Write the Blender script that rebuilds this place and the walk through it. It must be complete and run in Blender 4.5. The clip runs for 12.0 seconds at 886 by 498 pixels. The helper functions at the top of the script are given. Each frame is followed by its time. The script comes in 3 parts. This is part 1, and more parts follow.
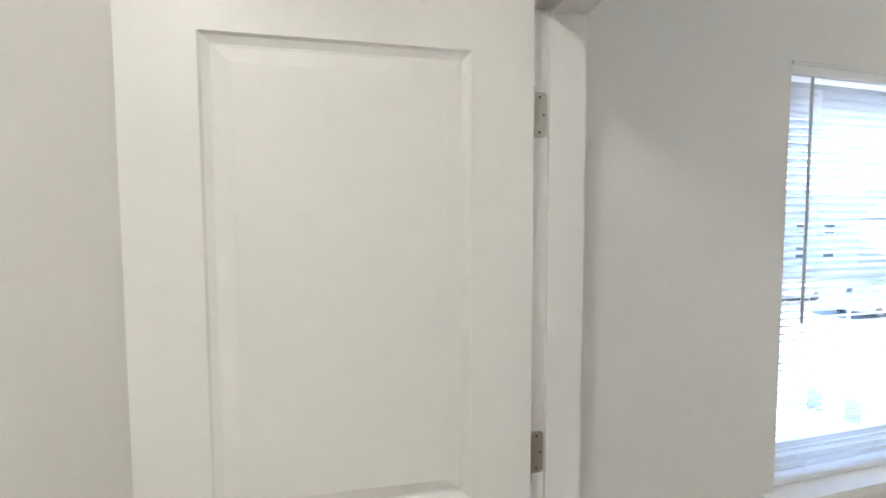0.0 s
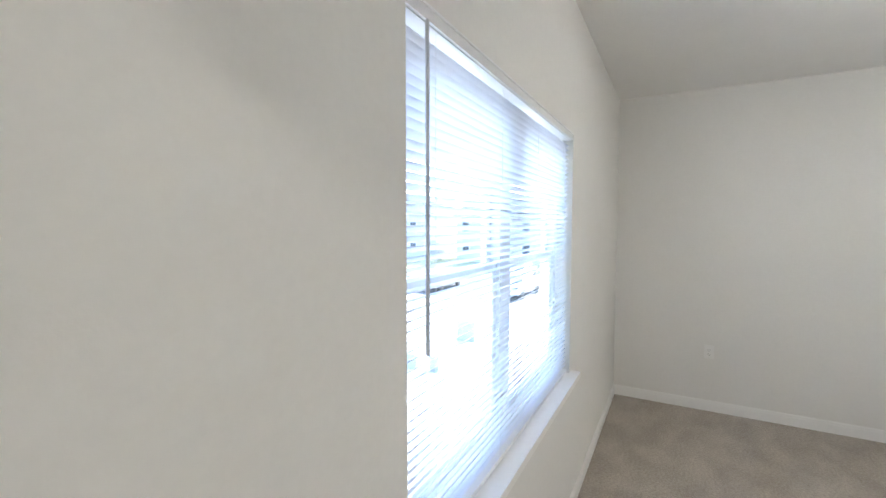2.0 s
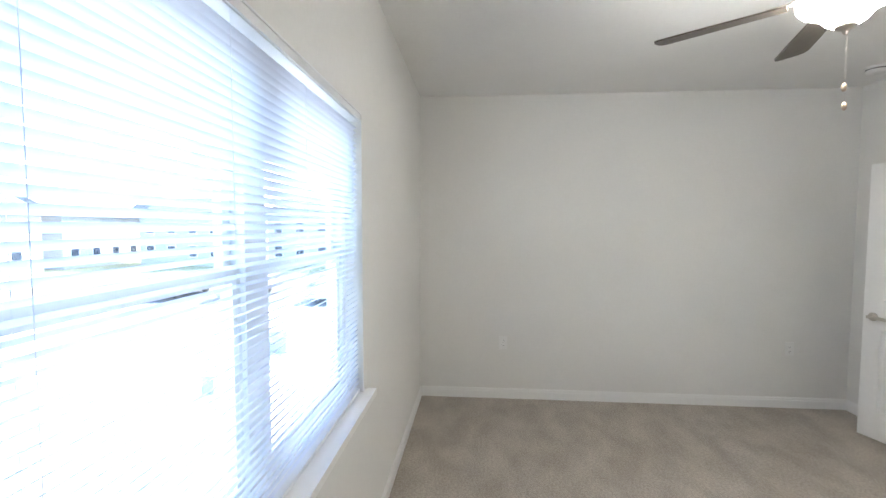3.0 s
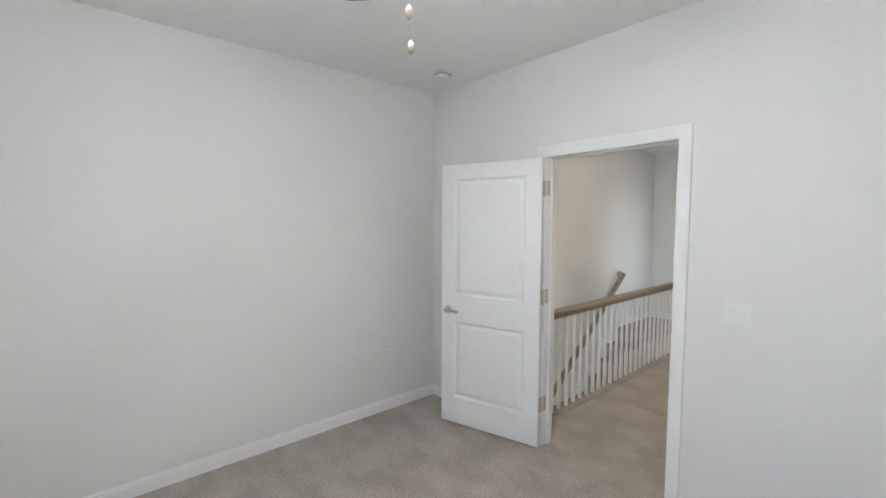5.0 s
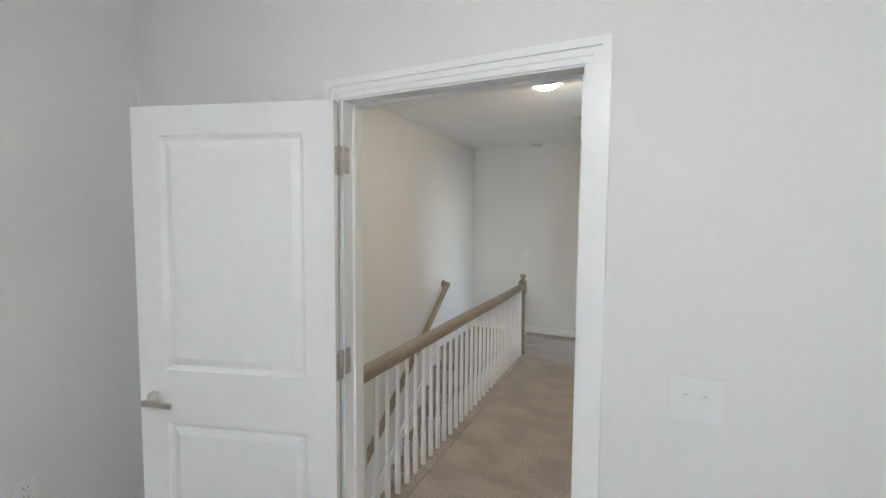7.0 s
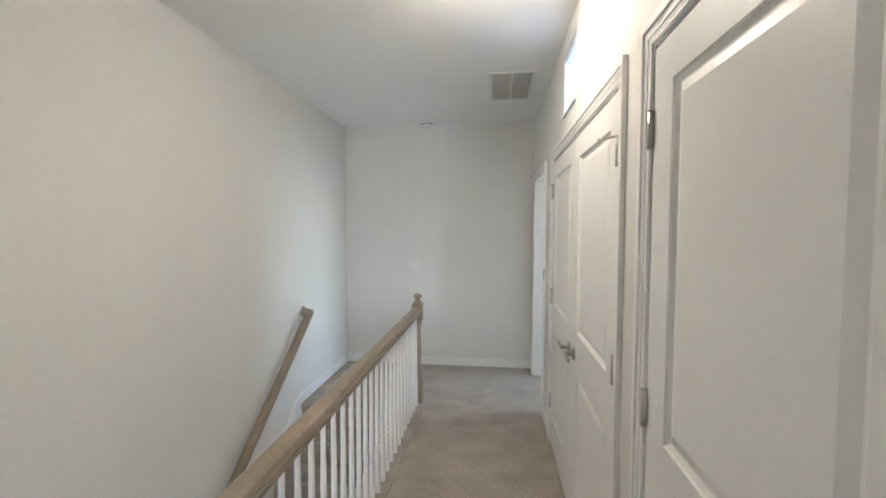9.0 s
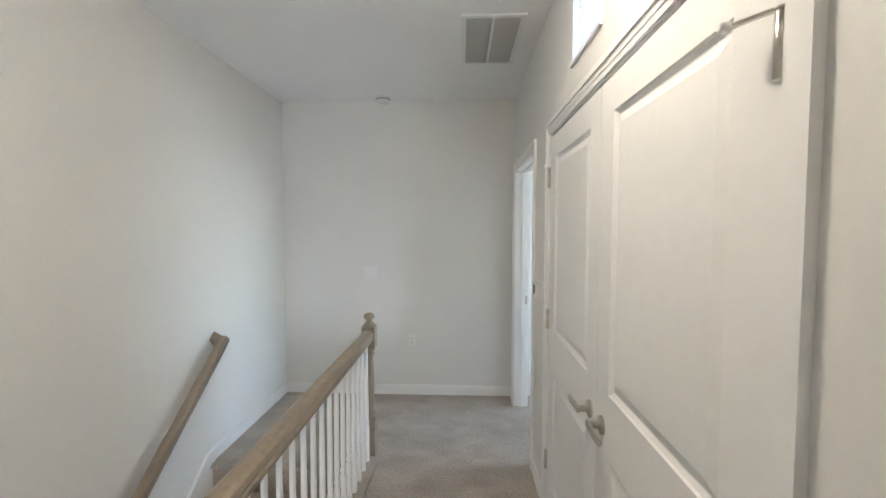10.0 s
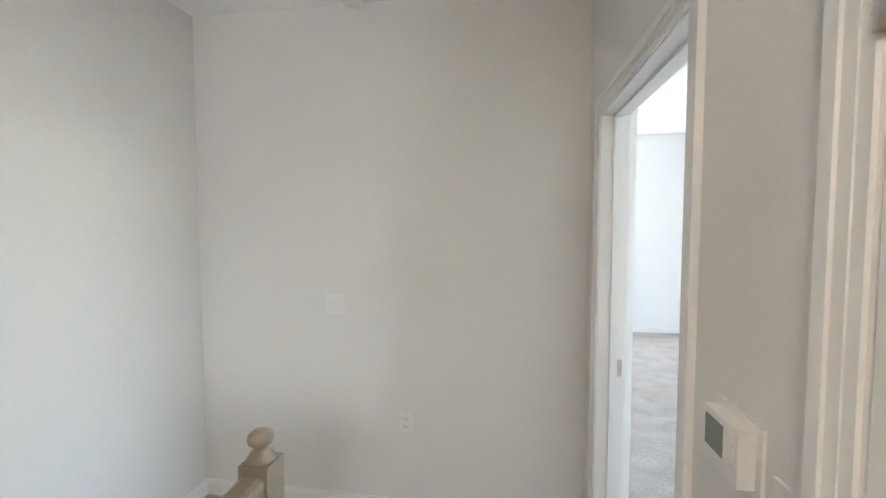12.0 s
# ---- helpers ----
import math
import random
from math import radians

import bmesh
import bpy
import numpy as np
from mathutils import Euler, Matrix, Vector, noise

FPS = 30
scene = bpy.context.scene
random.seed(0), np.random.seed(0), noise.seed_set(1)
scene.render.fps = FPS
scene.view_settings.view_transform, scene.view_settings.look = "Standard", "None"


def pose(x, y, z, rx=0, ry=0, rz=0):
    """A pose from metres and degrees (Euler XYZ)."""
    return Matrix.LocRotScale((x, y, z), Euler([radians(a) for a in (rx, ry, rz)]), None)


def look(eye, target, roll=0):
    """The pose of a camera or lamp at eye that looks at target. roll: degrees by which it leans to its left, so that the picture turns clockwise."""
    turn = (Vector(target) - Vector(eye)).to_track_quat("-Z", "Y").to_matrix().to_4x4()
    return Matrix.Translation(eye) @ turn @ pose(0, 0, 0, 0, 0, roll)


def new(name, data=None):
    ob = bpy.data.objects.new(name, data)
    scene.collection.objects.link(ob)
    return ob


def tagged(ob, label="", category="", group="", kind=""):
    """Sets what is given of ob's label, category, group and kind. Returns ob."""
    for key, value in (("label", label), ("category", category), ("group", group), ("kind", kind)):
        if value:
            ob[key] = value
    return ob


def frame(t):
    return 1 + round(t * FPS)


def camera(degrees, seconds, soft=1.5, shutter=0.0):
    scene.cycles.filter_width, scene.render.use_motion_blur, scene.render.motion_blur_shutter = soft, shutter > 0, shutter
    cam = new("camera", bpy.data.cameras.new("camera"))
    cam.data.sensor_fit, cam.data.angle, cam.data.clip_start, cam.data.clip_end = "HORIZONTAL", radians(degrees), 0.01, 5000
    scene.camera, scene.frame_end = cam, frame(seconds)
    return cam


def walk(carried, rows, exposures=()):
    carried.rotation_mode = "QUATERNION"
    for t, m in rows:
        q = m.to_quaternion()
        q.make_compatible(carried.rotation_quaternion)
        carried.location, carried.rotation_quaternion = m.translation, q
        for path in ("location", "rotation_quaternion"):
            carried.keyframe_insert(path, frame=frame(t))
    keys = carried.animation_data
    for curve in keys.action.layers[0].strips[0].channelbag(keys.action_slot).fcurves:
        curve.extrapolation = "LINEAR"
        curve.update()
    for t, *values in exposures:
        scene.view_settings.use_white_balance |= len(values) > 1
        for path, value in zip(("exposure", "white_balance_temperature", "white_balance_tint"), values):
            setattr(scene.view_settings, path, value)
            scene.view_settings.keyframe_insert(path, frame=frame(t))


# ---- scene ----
cam = camera(93.0, 12.0)
PATH = [
    (0, (0.806, 0.048, 1.617), (1.304, 1.982, 1.504), -0.15),
    (0.5, (0.886, 0.227, 1.613), (1.761, 2.022, 1.503), -0.05),
    (1, (0.999, 0.363, 1.608), (2.233, 1.933, 1.494), 0.1),
    (1.5, (1.172, 0.457, 1.613), (2.699, 1.744, 1.498), 0.0),
    (2, (1.356, 0.504, 1.61), (3.105, 1.467, 1.493), 0.0),
    (2.5, (1.549, 0.516, 1.608), (3.456, 1.11, 1.491), -0.1),
    (3, (1.748, 0.462, 1.581), (3.739, 0.621, 1.472), 0.1),
    (3.5, (1.951, 0.356, 1.579), (3.93, 0.085, 1.475), 0.0),
    (3.7, (2.028, 0.297, 1.569), (3.98, -0.128, 1.47), 0.0),
    (5.3, (2.747, -0.426, 1.618), (4.132, -1.863, 1.492), 0.3),
    (5.5, (2.828, -0.525, 1.595), (4.141, -2.029, 1.481), 0.3),
    (6, (3.021, -0.8, 1.6), (4.159, -2.441, 1.488), 0.2),
    (6.5, (3.194, -1.123, 1.619), (4.175, -2.862, 1.495), 0.3),
    (7.5, (3.546, -1.817, 1.606), (4.23, -3.693, 1.487), 0.4),
    (9.3, (3.957, -3.085, 1.569), (4.134, -5.075, 1.471), 0.06),
    (9.5, (3.967, -3.255, 1.567), (4.107, -5.248, 1.469), 0.06),
    (10, (3.978, -3.699, 1.567), (4.067, -5.695, 1.47), 0.07),
    (10.5, (3.97, -4.156, 1.562), (4.021, -6.153, 1.469), 0.1),
    (11, (3.951, -4.604, 1.562), (3.995, -6.601, 1.472), 0.1),
    (11.5, (3.932, -5.029, 1.567), (4.032, -7.025, 1.476), 0.02),
    (12, (3.91, -5.431, 1.576), (4.213, -7.405, 1.468), 0.0),
]
walk(cam, [(t, look(eye, target, roll)) for t, eye, target, roll in PATH], exposures=[(0, 4.0, 6350, 9), (2.5, 4.1, 6350, 9), (3.7, 4.15, 6150, 9), (5.3, 4.3, 6000, 9), (7.7, 4.18, 6000, 9), (9.3, 4.45, 5800, 9), (10.5, 4.45, 5900, 10), (12, 4.6, 6100, 12)])
SKY, SUN = .115, 1.2
FAN_E, HALL_E, BATH_E = 5.9, 5.7, 8
STAIR_FILL_W, WEST_FILL_W = 1.8, 2.7
FAR_W, HIGH_W = 2, .012

# ---- world, sun, lamps ----
world = bpy.data.worlds.new("sky")
scene.world = world
world.use_nodes = True
wn = world.node_tree
sky = wn.nodes.new("ShaderNodeTexSky")
sky.sky_type = "NISHITA"
sky.sun_disc = False
sky.sun_elevation = radians(34)
sky.sun_rotation = radians(118)
wn.links.new(sky.outputs[0], wn.nodes["Background"].inputs[0])
wn.nodes["Background"].inputs[1].default_value = SKY

sun = new("sun", bpy.data.lights.new("sun", "SUN"))
sun.data.energy, sun.data.angle, sun.data.color = SUN, radians(0.5), (1, .95, .88)
az, el = radians(118), radians(34)
sun.matrix_world = look((0, 0, 30), (-math.sin(az) * math.cos(el), -math.cos(az) * math.cos(el), 30 - math.sin(el)))


def opening_lamp(name, x, y, z, w, h, watts, turn):
    """Area lamp in an opening: a window's skylight, or an added fill."""
    ob = new(name, bpy.data.lights.new(name, "AREA"))
    ob.data.shape, ob.data.size, ob.data.size_y, ob.data.energy, ob.data.color = "RECTANGLE", w, h, watts, (.88, .94, 1)
    ob.matrix_world = pose(x, y, z, 90, 0, turn)
    return ob


opening_lamp("skylight_far", 2.75, -12.035, 1.76, .9, 1.3, FAR_W, 0)
# Fill added in an unseen west opening, to brighten jamb and hall.
opening_lamp("west_fill", -.93, -7.5, 1.6, 1.56, 1.36, WEST_FILL_W, -90)
# Fill added below the stairs, no source seen, to lift the hall ceiling.
opening_lamp("stair_fill", 5.165, -1.56, -2.2, .84, 1.3, STAIR_FILL_W, 180)
opening_lamp("skylight_high", 3.41, -5.355, 2.435, .3, .32, HIGH_W, -90)


# ---- materials ----
def material(name, colour, rough=.6, metal=0.0, grain=0.0, scale=40.0, bump=0.0, bump_scale=300.0, stain=0.0, stain_scale=2.0):
    """Principled surface with colour variation at two scales and a fine relief."""
    m = bpy.data.materials.new(name)
    m.use_nodes = True
    n, l = m.node_tree.nodes, m.node_tree.links
    b = n["Principled BSDF"]
    b.inputs["Roughness"].default_value, b.inputs["Metallic"].default_value = rough, metal
    b.inputs["Base Color"].default_value = (*colour, 1)
    co = n.new("ShaderNodeTexCoord")
    if grain or stain:
        last = None
        for amount, size in ((grain, scale), (stain, stain_scale)):
            if not amount:
                continue
            t = n.new("ShaderNodeTexNoise")
            t.inputs["Scale"].default_value, t.inputs["Detail"].default_value = size, 4
            l.new(co.outputs["Object"], t.inputs["Vector"])
            r = n.new("ShaderNodeMapRange")
            r.inputs["From Min"].default_value, r.inputs["From Max"].default_value = .3, .7
            r.inputs["To Min"].default_value, r.inputs["To Max"].default_value = 1 - amount, 1 + amount
            l.new(t.outputs[0], r.inputs[0])
            mix = n.new("ShaderNodeMix")
            mix.data_type, mix.blend_type = "RGBA", "MULTIPLY"
            mix.inputs[0].default_value = 1
            if last:
                l.new(last, mix.inputs[6])
            else:
                mix.inputs[6].default_value = (*colour, 1)
            l.new(r.outputs[0], mix.inputs[7])
            last = mix.outputs[2]
        l.new(last, b.inputs["Base Color"])
    if bump:
        t = n.new("ShaderNodeTexNoise")
        t.inputs["Scale"].default_value, t.inputs["Detail"].default_value = bump_scale, 3
        l.new(co.outputs["Object"], t.inputs["Vector"])
        bp = n.new("ShaderNodeBump")
        bp.inputs["Strength"].default_value, bp.inputs["Distance"].default_value = bump, .004
        l.new(t.outputs[0], bp.inputs["Height"])
        l.new(bp.outputs[0], b.inputs["Normal"])
    return m


WALL = material("wall_paint", (.785, .775, .75), .75, grain=.012, scale=60, bump=.05, bump_scale=160, stain=.02, stain_scale=1.3)
CEIL = material("ceiling_paint", (.88, .875, .86), .85, grain=.012, scale=60, bump=.2, bump_scale=120, stain=.015)
TRIM = material("trim_paint", (.865, .86, .845), .35, grain=.012, scale=30, bump=.05, bump_scale=60, stain=.015)
DOOR = material("door_paint", (.865, .86, .845), .38, grain=.012, scale=25, bump=.08, bump_scale=90, stain=.015)
RAILWOOD = material("taupe_wood", (.28, .23, .17), .36, grain=.12, scale=35, bump=.1, bump_scale=90, stain=.1, stain_scale=5)
NICKEL = material("satin_nickel", (.58, .55, .50), .28, 1.0, grain=.04, scale=50)
BLADE = material("fan_blade", (.085, .07, .056), .4, grain=.15, scale=30, stain=.1, stain_scale=6)
PLASTIC = material("white_plastic", (.815, .81, .795), .35, grain=.01, scale=20)
SCREW = material("screw_head", (.16, .15, .14), .4, .8)
# Near black: shade of slots and vents, also black tyres and post cap.
DARK = material("slot_shade_black", (.03, .03, .03), .6)
SCREEN = material("thermostat_screen", (.22, .25, .22), .2)
VINYL = material("window_vinyl", (.82, .83, .84), .4, grain=.01, scale=20)
CORD = material("cord", (.8, .81, .84), .5)
PULL = material("chain_pull", (.42, .33, .24), .5)
GRILLE = material("grille_metal", (.52, .51, .48), .45)
DUCT_SHADE = material("duct_shade", (.12, .12, .115), .8)
CONCRETE = material("concrete", (.55, .53, .50), .9, grain=.06, scale=8, bump=.2, stain=.1, stain_scale=.4)
GRASS = material("dry_lawn", (.30, .29, .17), .95, grain=.2, scale=6, stain=.2, stain_scale=.3)
# Asphalt, roofing, cabinet and car colours are lightened to hold window glare.
ASPHALT_GLARE = material("asphalt", (.16, .16, .165), .9, grain=.15, scale=20)
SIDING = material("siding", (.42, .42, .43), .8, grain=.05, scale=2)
ROOFING_GLARE = material("roofing_glare", (.2, .2, .21), .9, grain=.1, scale=4)
UTILITY_GLARE = material("utility_steel_glare", (.26, .27, .29), .5, grain=.05)
CARPAINT_GLARE = material("car_paint_glare", (.42, .43, .45), .25, .2)
GLASSDARK = material("house_glass", (.05, .06, .08), .08)


def carpet():
    m = bpy.data.materials.new("carpet")
    m.use_nodes = True
    n, l = m.node_tree.nodes, m.node_tree.links
    b = n["Principled BSDF"]
    b.inputs["Roughness"].default_value = .95
    b.inputs["Sheen Weight"].default_value = .15
    co = n.new("ShaderNodeTexCoord")
    fine, tuft, nap = (n.new("ShaderNodeTexNoise") for _ in range(3))
    for t, s, d in ((fine, 330, 3), (tuft, 70, 4), (nap, 3.4, 7)):
        t.inputs["Scale"].default_value, t.inputs["Detail"].default_value = s, d
        l.new(co.outputs["Object"], t.inputs["Vector"])
    nap.inputs["Distortion"].default_value = .25
    lay = n.new("ShaderNodeMapping")
    lay.inputs["Rotation"].default_value, lay.inputs["Scale"].default_value = (0, 0, radians(35)), (1, 1.6, 1)
    l.new(co.outputs["Object"], lay.inputs["Vector"])
    l.new(lay.outputs[0], nap.inputs["Vector"])
    ramp = n.new("ShaderNodeValToRGB")
    ramp.color_ramp.elements[0].position, ramp.color_ramp.elements[0].color = .35, (.345, .302, .254, 1)
    ramp.color_ramp.elements[1].position, ramp.color_ramp.elements[1].color = .66, (.445, .396, .339, 1)
    l.new(nap.outputs[0], ramp.inputs[0])
    last = ramp.outputs[0]
    for t, a in ((tuft, .2), (fine, .18)):
        r = n.new("ShaderNodeMapRange")
        r.inputs["From Min"].default_value, r.inputs["From Max"].default_value = .3, .7
        r.inputs["To Min"].default_value, r.inputs["To Max"].default_value = 1 - a, 1 + a
        l.new(t.outputs[0], r.inputs[0])
        mix = n.new("ShaderNodeMix")
        mix.data_type, mix.blend_type = "RGBA", "MULTIPLY"
        mix.inputs[0].default_value = 1
        l.new(last, mix.inputs[6])
        l.new(r.outputs[0], mix.inputs[7])
        last = mix.outputs[2]
    l.new(last, b.inputs["Base Color"])
    add = n.new("ShaderNodeMath")
    add.operation = "ADD"
    l.new(tuft.outputs[0], add.inputs[0])
    l.new(fine.outputs[0], add.inputs[1])
    bp = n.new("ShaderNodeBump")
    bp.inputs["Strength"].default_value, bp.inputs["Distance"].default_value = .7, .006
    l.new(add.outputs[0], bp.inputs["Height"])
    l.new(bp.outputs[0], b.inputs["Normal"])
    return m


CARPET = carpet()


def glow(name, colour, strength):
    m = bpy.data.materials.new(name)
    m.use_nodes = True
    b = m.node_tree.nodes["Principled BSDF"]
    b.inputs["Base Color"].default_value = (.9, .88, .84, 1)
    b.inputs["Roughness"].default_value = .25
    b.inputs["Emission Color"].default_value = (*colour, 1)
    b.inputs["Emission Strength"].default_value = strength
    return m


BOWL = glow("lit_frosted_glass", (1, .96, .90), FAN_E)
DOME = glow("lit_warm_dome_glass", (1, .83, .62), HALL_E)
# For the unseen bath fixture, assumed from warm light on the door.
BATHDOME = glow("lit_bath_dome_glass", (1, .95, .87), BATH_E)


def slat_material():
    m = bpy.data.materials.new("blind_slat")
    m.use_nodes = True
    n, l = m.node_tree.nodes, m.node_tree.links
    b = n["Principled BSDF"]
    b.inputs["Base Color"].default_value = (.84, .85, .87, 1)
    b.inputs["Roughness"].default_value = .45
    tr = n.new("ShaderNodeBsdfTranslucent")
    tr.inputs[0].default_value = (.80, .81, .90, 1)
    mix = n.new("ShaderNodeMixShader")
    mix.inputs[0].default_value = .52
    l.new(b.outputs[0], mix.inputs[1])
    l.new(tr.outputs[0], mix.inputs[2])
    l.new(mix.outputs[0], n["Material Output"].inputs[0])
    return m


SLAT = slat_material()


def glass():
    m = bpy.data.materials.new("window_glass")
    m.use_nodes = True
    n, l = m.node_tree.nodes, m.node_tree.links
    tr, gl = n.new("ShaderNodeBsdfTransparent"), n.new("ShaderNodeBsdfGlossy")
    tr.inputs[0].default_value = (.93, .95, .95, 1)
    gl.inputs["Roughness"].default_value = .02
    mix = n.new("ShaderNodeMixShader")
    mix.inputs[0].default_value = .05
    l.new(tr.outputs[0], mix.inputs[1])
    l.new(gl.outputs[0], mix.inputs[2])
    l.new(mix.outputs[0], n["Material Output"].inputs[0])
    return m


GLASS = glass()


# ---- mesh helpers ----
def box(bm, x0, y0, z0, x1, y1, z1):
    """A box with its sides along the axes, added to bm."""
    x0, x1 = sorted((x0, x1))
    y0, y1 = sorted((y0, y1))
    z0, z1 = sorted((z0, z1))
    v = [bm.verts.new(c) for c in ((x0, y0, z0), (x1, y0, z0), (x1, y1, z0), (x0, y1, z0), (x0, y0, z1), (x1, y0, z1), (x1, y1, z1), (x0, y1, z1))]
    for f in ((3, 2, 1, 0), (4, 5, 6, 7), (0, 1, 5, 4), (1, 2, 6, 5), (2, 3, 7, 6), (3, 0, 4, 7)):
        bm.faces.new([v[i] for i in f])
    return v


def soft(bm, width=.003, seg=2):
    """Rounds all the sharp edges of bm."""
    edges = [e for e in bm.edges if len(e.link_faces) == 2 and e.calc_face_angle(0) > .6]
    bmesh.ops.bevel(bm, geom=edges, offset=width, segments=seg, profile=.5, affect="EDGES")
    return bm


def boxes(*sizes, bevel=0):
    bm = bmesh.new()
    for s in sizes:
        box(bm, *s)
    if bevel:
        soft(bm, bevel)
    return bm


def lathe(profile, seg=32, axis="Z", at=(0, 0, 0)):
    """A turned body from (radius, height) pairs, about z, or with its axis along x or y."""
    bm = bmesh.new()
    rings = []
    for r, h in profile:
        ring = []
        for i in range(seg):
            a = 2 * math.pi * i / seg
            ring.append(bm.verts.new((max(r, 1e-4) * math.cos(a), max(r, 1e-4) * math.sin(a), h)))
        rings.append(ring)
    for a, b in zip(rings, rings[1:]):
        for i in range(seg):
            bm.faces.new((a[i], a[(i + 1) % seg], b[(i + 1) % seg], b[i]))
    bm.faces.new(list(reversed(rings[0])))
    bm.faces.new(rings[-1])
    turn = {"Z": Matrix(), "X": pose(0, 0, 0, 0, 90, 0), "Y": pose(0, 0, 0, -90, 0, 0)}[axis]
    bm.transform(Matrix.Translation(at) @ turn)
    bmesh.ops.recalc_face_normals(bm, faces=bm.faces)
    for f in bm.faces:
        f.smooth = len(f.verts) == 4
    return bm


def sweep(points, section):
    """A bar of the given (side, up) section along a line of points."""
    bm = bmesh.new()
    rings = []
    pts = [Vector(p) for p in points]
    for i, p in enumerate(pts):
        d = (pts[min(i + 1, len(pts) - 1)] - pts[max(i - 1, 0)]).normalized()
        side = d.cross(Vector((0, 0, 1)))
        side = side.normalized() if side.length > 1e-4 else Vector((1, 0, 0))
        up = side.cross(d)
        rings.append([bm.verts.new(p + side * a + up * b) for a, b in section])
    k = len(section)
    for a, b in zip(rings, rings[1:]):
        for i in range(k):
            bm.faces.new((a[i], a[(i + 1) % k], b[(i + 1) % k], b[i]))
    bm.faces.new(list(reversed(rings[0])))
    bm.faces.new(rings[-1])
    bmesh.ops.recalc_face_normals(bm, faces=bm.faces)
    return bm


def mesh(name, bm, mat):
    me = bpy.data.meshes.new(name)
    bm.to_mesh(me)
    bm.free()
    me.materials.append(mat)
    return me


def part(name, bm, mat, parent, label=""):
    ob = new(name, mesh(name, bm, mat))
    ob.parent = parent
    return tagged(ob, label)


def shared(name, me, parent, m):
    """A further piece on the mesh me, under parent at the pose m."""
    ob = new(name, me)
    ob.parent = parent
    ob.matrix_basis = m
    return ob


def thing(name, m, label, category, group="", kind=""):
    ob = new(name)
    ob.matrix_world = m
    ob.empty_display_size = .05
    return tagged(ob, label, category, group, kind)


def setting(name, bm, mat, label, category):
    return tagged(new(name, mesh(name, bm, mat)), label, category, kind="structure")


# ---- the plan ----
H = 2.74
YW, YD = .975, -2.735          # bedroom: window wall and hall-door wall
XB, XF = 1.308, 5.577          # bedroom: bath wall and far wall
XR, XL, YE = 3.51, 5.655, -7.60  # hall: closet wall, stair wall, end wall
T = .115
XS, YS = 4.67, -6.36           # edges of the hall floor at the stairwell
WX0, WX1, WZ0, WZ1 = 2.06, 3.605, .82, 2.078   # bedroom window
YO = YW + .16                  # outer face of the window wall
BD0, BD1 = .085, .83          # bath doorway
DX0, DX1 = 3.518, 4.355        # bedroom doorway
DHB = 2.045
DH = 2.055                     # height of the doorways
OD0, OD1 = -7.366, -6.46       # doorway of the bright room
FX0, FY0 = -.9, -12.0          # bright room
FH = 2.9
TW0, TW1, TWZ = -5.55, -5.16, 2.25   # high window over the closet

setting("wall_window", boxes((-1.1, YW, 0, WX0, YO, H), (WX1, YW, 0, XF + .3, YO, H), (WX0, YW, 0, WX1, YO, WZ0 - .03), (WX0, YW, WZ1, WX1, YO, H)), WALL, "greige painted wall around the bedroom window", "wall")
setting("wall_bath", boxes((XB - T, BD1 + .02, 0, XB, YW, H), (XB - T, YD - T, 0, XB, BD0 - .02, H), (XB - T, BD0 - .02, DHB + .02, XB, BD1 + .02, H)), WALL, "greige painted wall with the bath doorway", "wall")
setting("wall_far", boxes((XF, YD - T, 0, XF + .3, YW, H)), WALL, "plain greige painted bedroom wall", "wall")
setting("wall_door", boxes((XB, YD - T, 0, DX0 - .02, YD, H), (DX1 + .02, YD - T, 0, XF, YD, H), (DX0 - .02, YD - T, DH + .02, DX1 + .02, YD, H)), WALL, "greige painted wall with the doorway to the hall", "wall")
setting("wall_bath_outer", boxes((-1.1, -2.0, 0, -1.0, YW, H), (-1.0, -2.0, 0, XB - T, -1.9, H)), WALL, "plain painted bath wall", "wall")
ND0, ND1 = -4.038, -3.243       # near closet doorway
CD0, CD1 = -5.955, -4.345      # double closet doorway
w = []
for a, b in ((YD - T, ND1 + .02), (ND0 - .02, CD1 + .02), (CD0 - .02, OD1 + .02), (OD0 - .02, YE)):
    w.append((XR - T, a, 0, XR, b, 2.12))
for a, b in ((ND1 + .02, ND0 - .02), (CD1 + .02, CD0 - .02), (OD1 + .02, OD0 - .02)):
    w.append((XR - T, a, DH + .02, XR, b, 2.12))
w += [(XR - T, YD - T, 2.12, XR, TW1, H), (XR - T, TW0, 2.12, XR, YE, H), (XR - T, TW0, 2.12, XR, TW1, TWZ), (XR - T, TW0, 2.62, XR, TW1, H)]
setting("wall_closets", boxes(*w), WALL, "greige painted hall wall with closet doorways", "wall")
setting("wall_stairs", boxes((XL, YE - .12, -2.95, XL + .12, YD - T, H), (XL, YD - T, -2.95, XL + .12, -1.5, -.3)), WALL, "tall plain greige wall beside the stairs", "wall")
setting("wall_end", boxes((XR - T, YE - .12, 0, XL, YE, H)), WALL, "plain greige painted wall at the hall's end", "wall")
setting("wall_stairwell", boxes((XS - .09, YS, -2.95, XS, YD - T, -.3), (XS - .09, -7.9, -2.95, XL, -7.82, -.3)), WALL, "painted wall under the balustrade", "wall")
setting("wall_closet_inner", boxes((2.7, OD1 + .03, 0, XR - T, OD1 + .10, 2.15), (2.7, YD - T - .1, 0, XR - T, YD - T, 2.15), (2.6, YD - T, 0, 2.7, OD1 + .10, 2.15)), WALL, "plain closet wall", "wall")
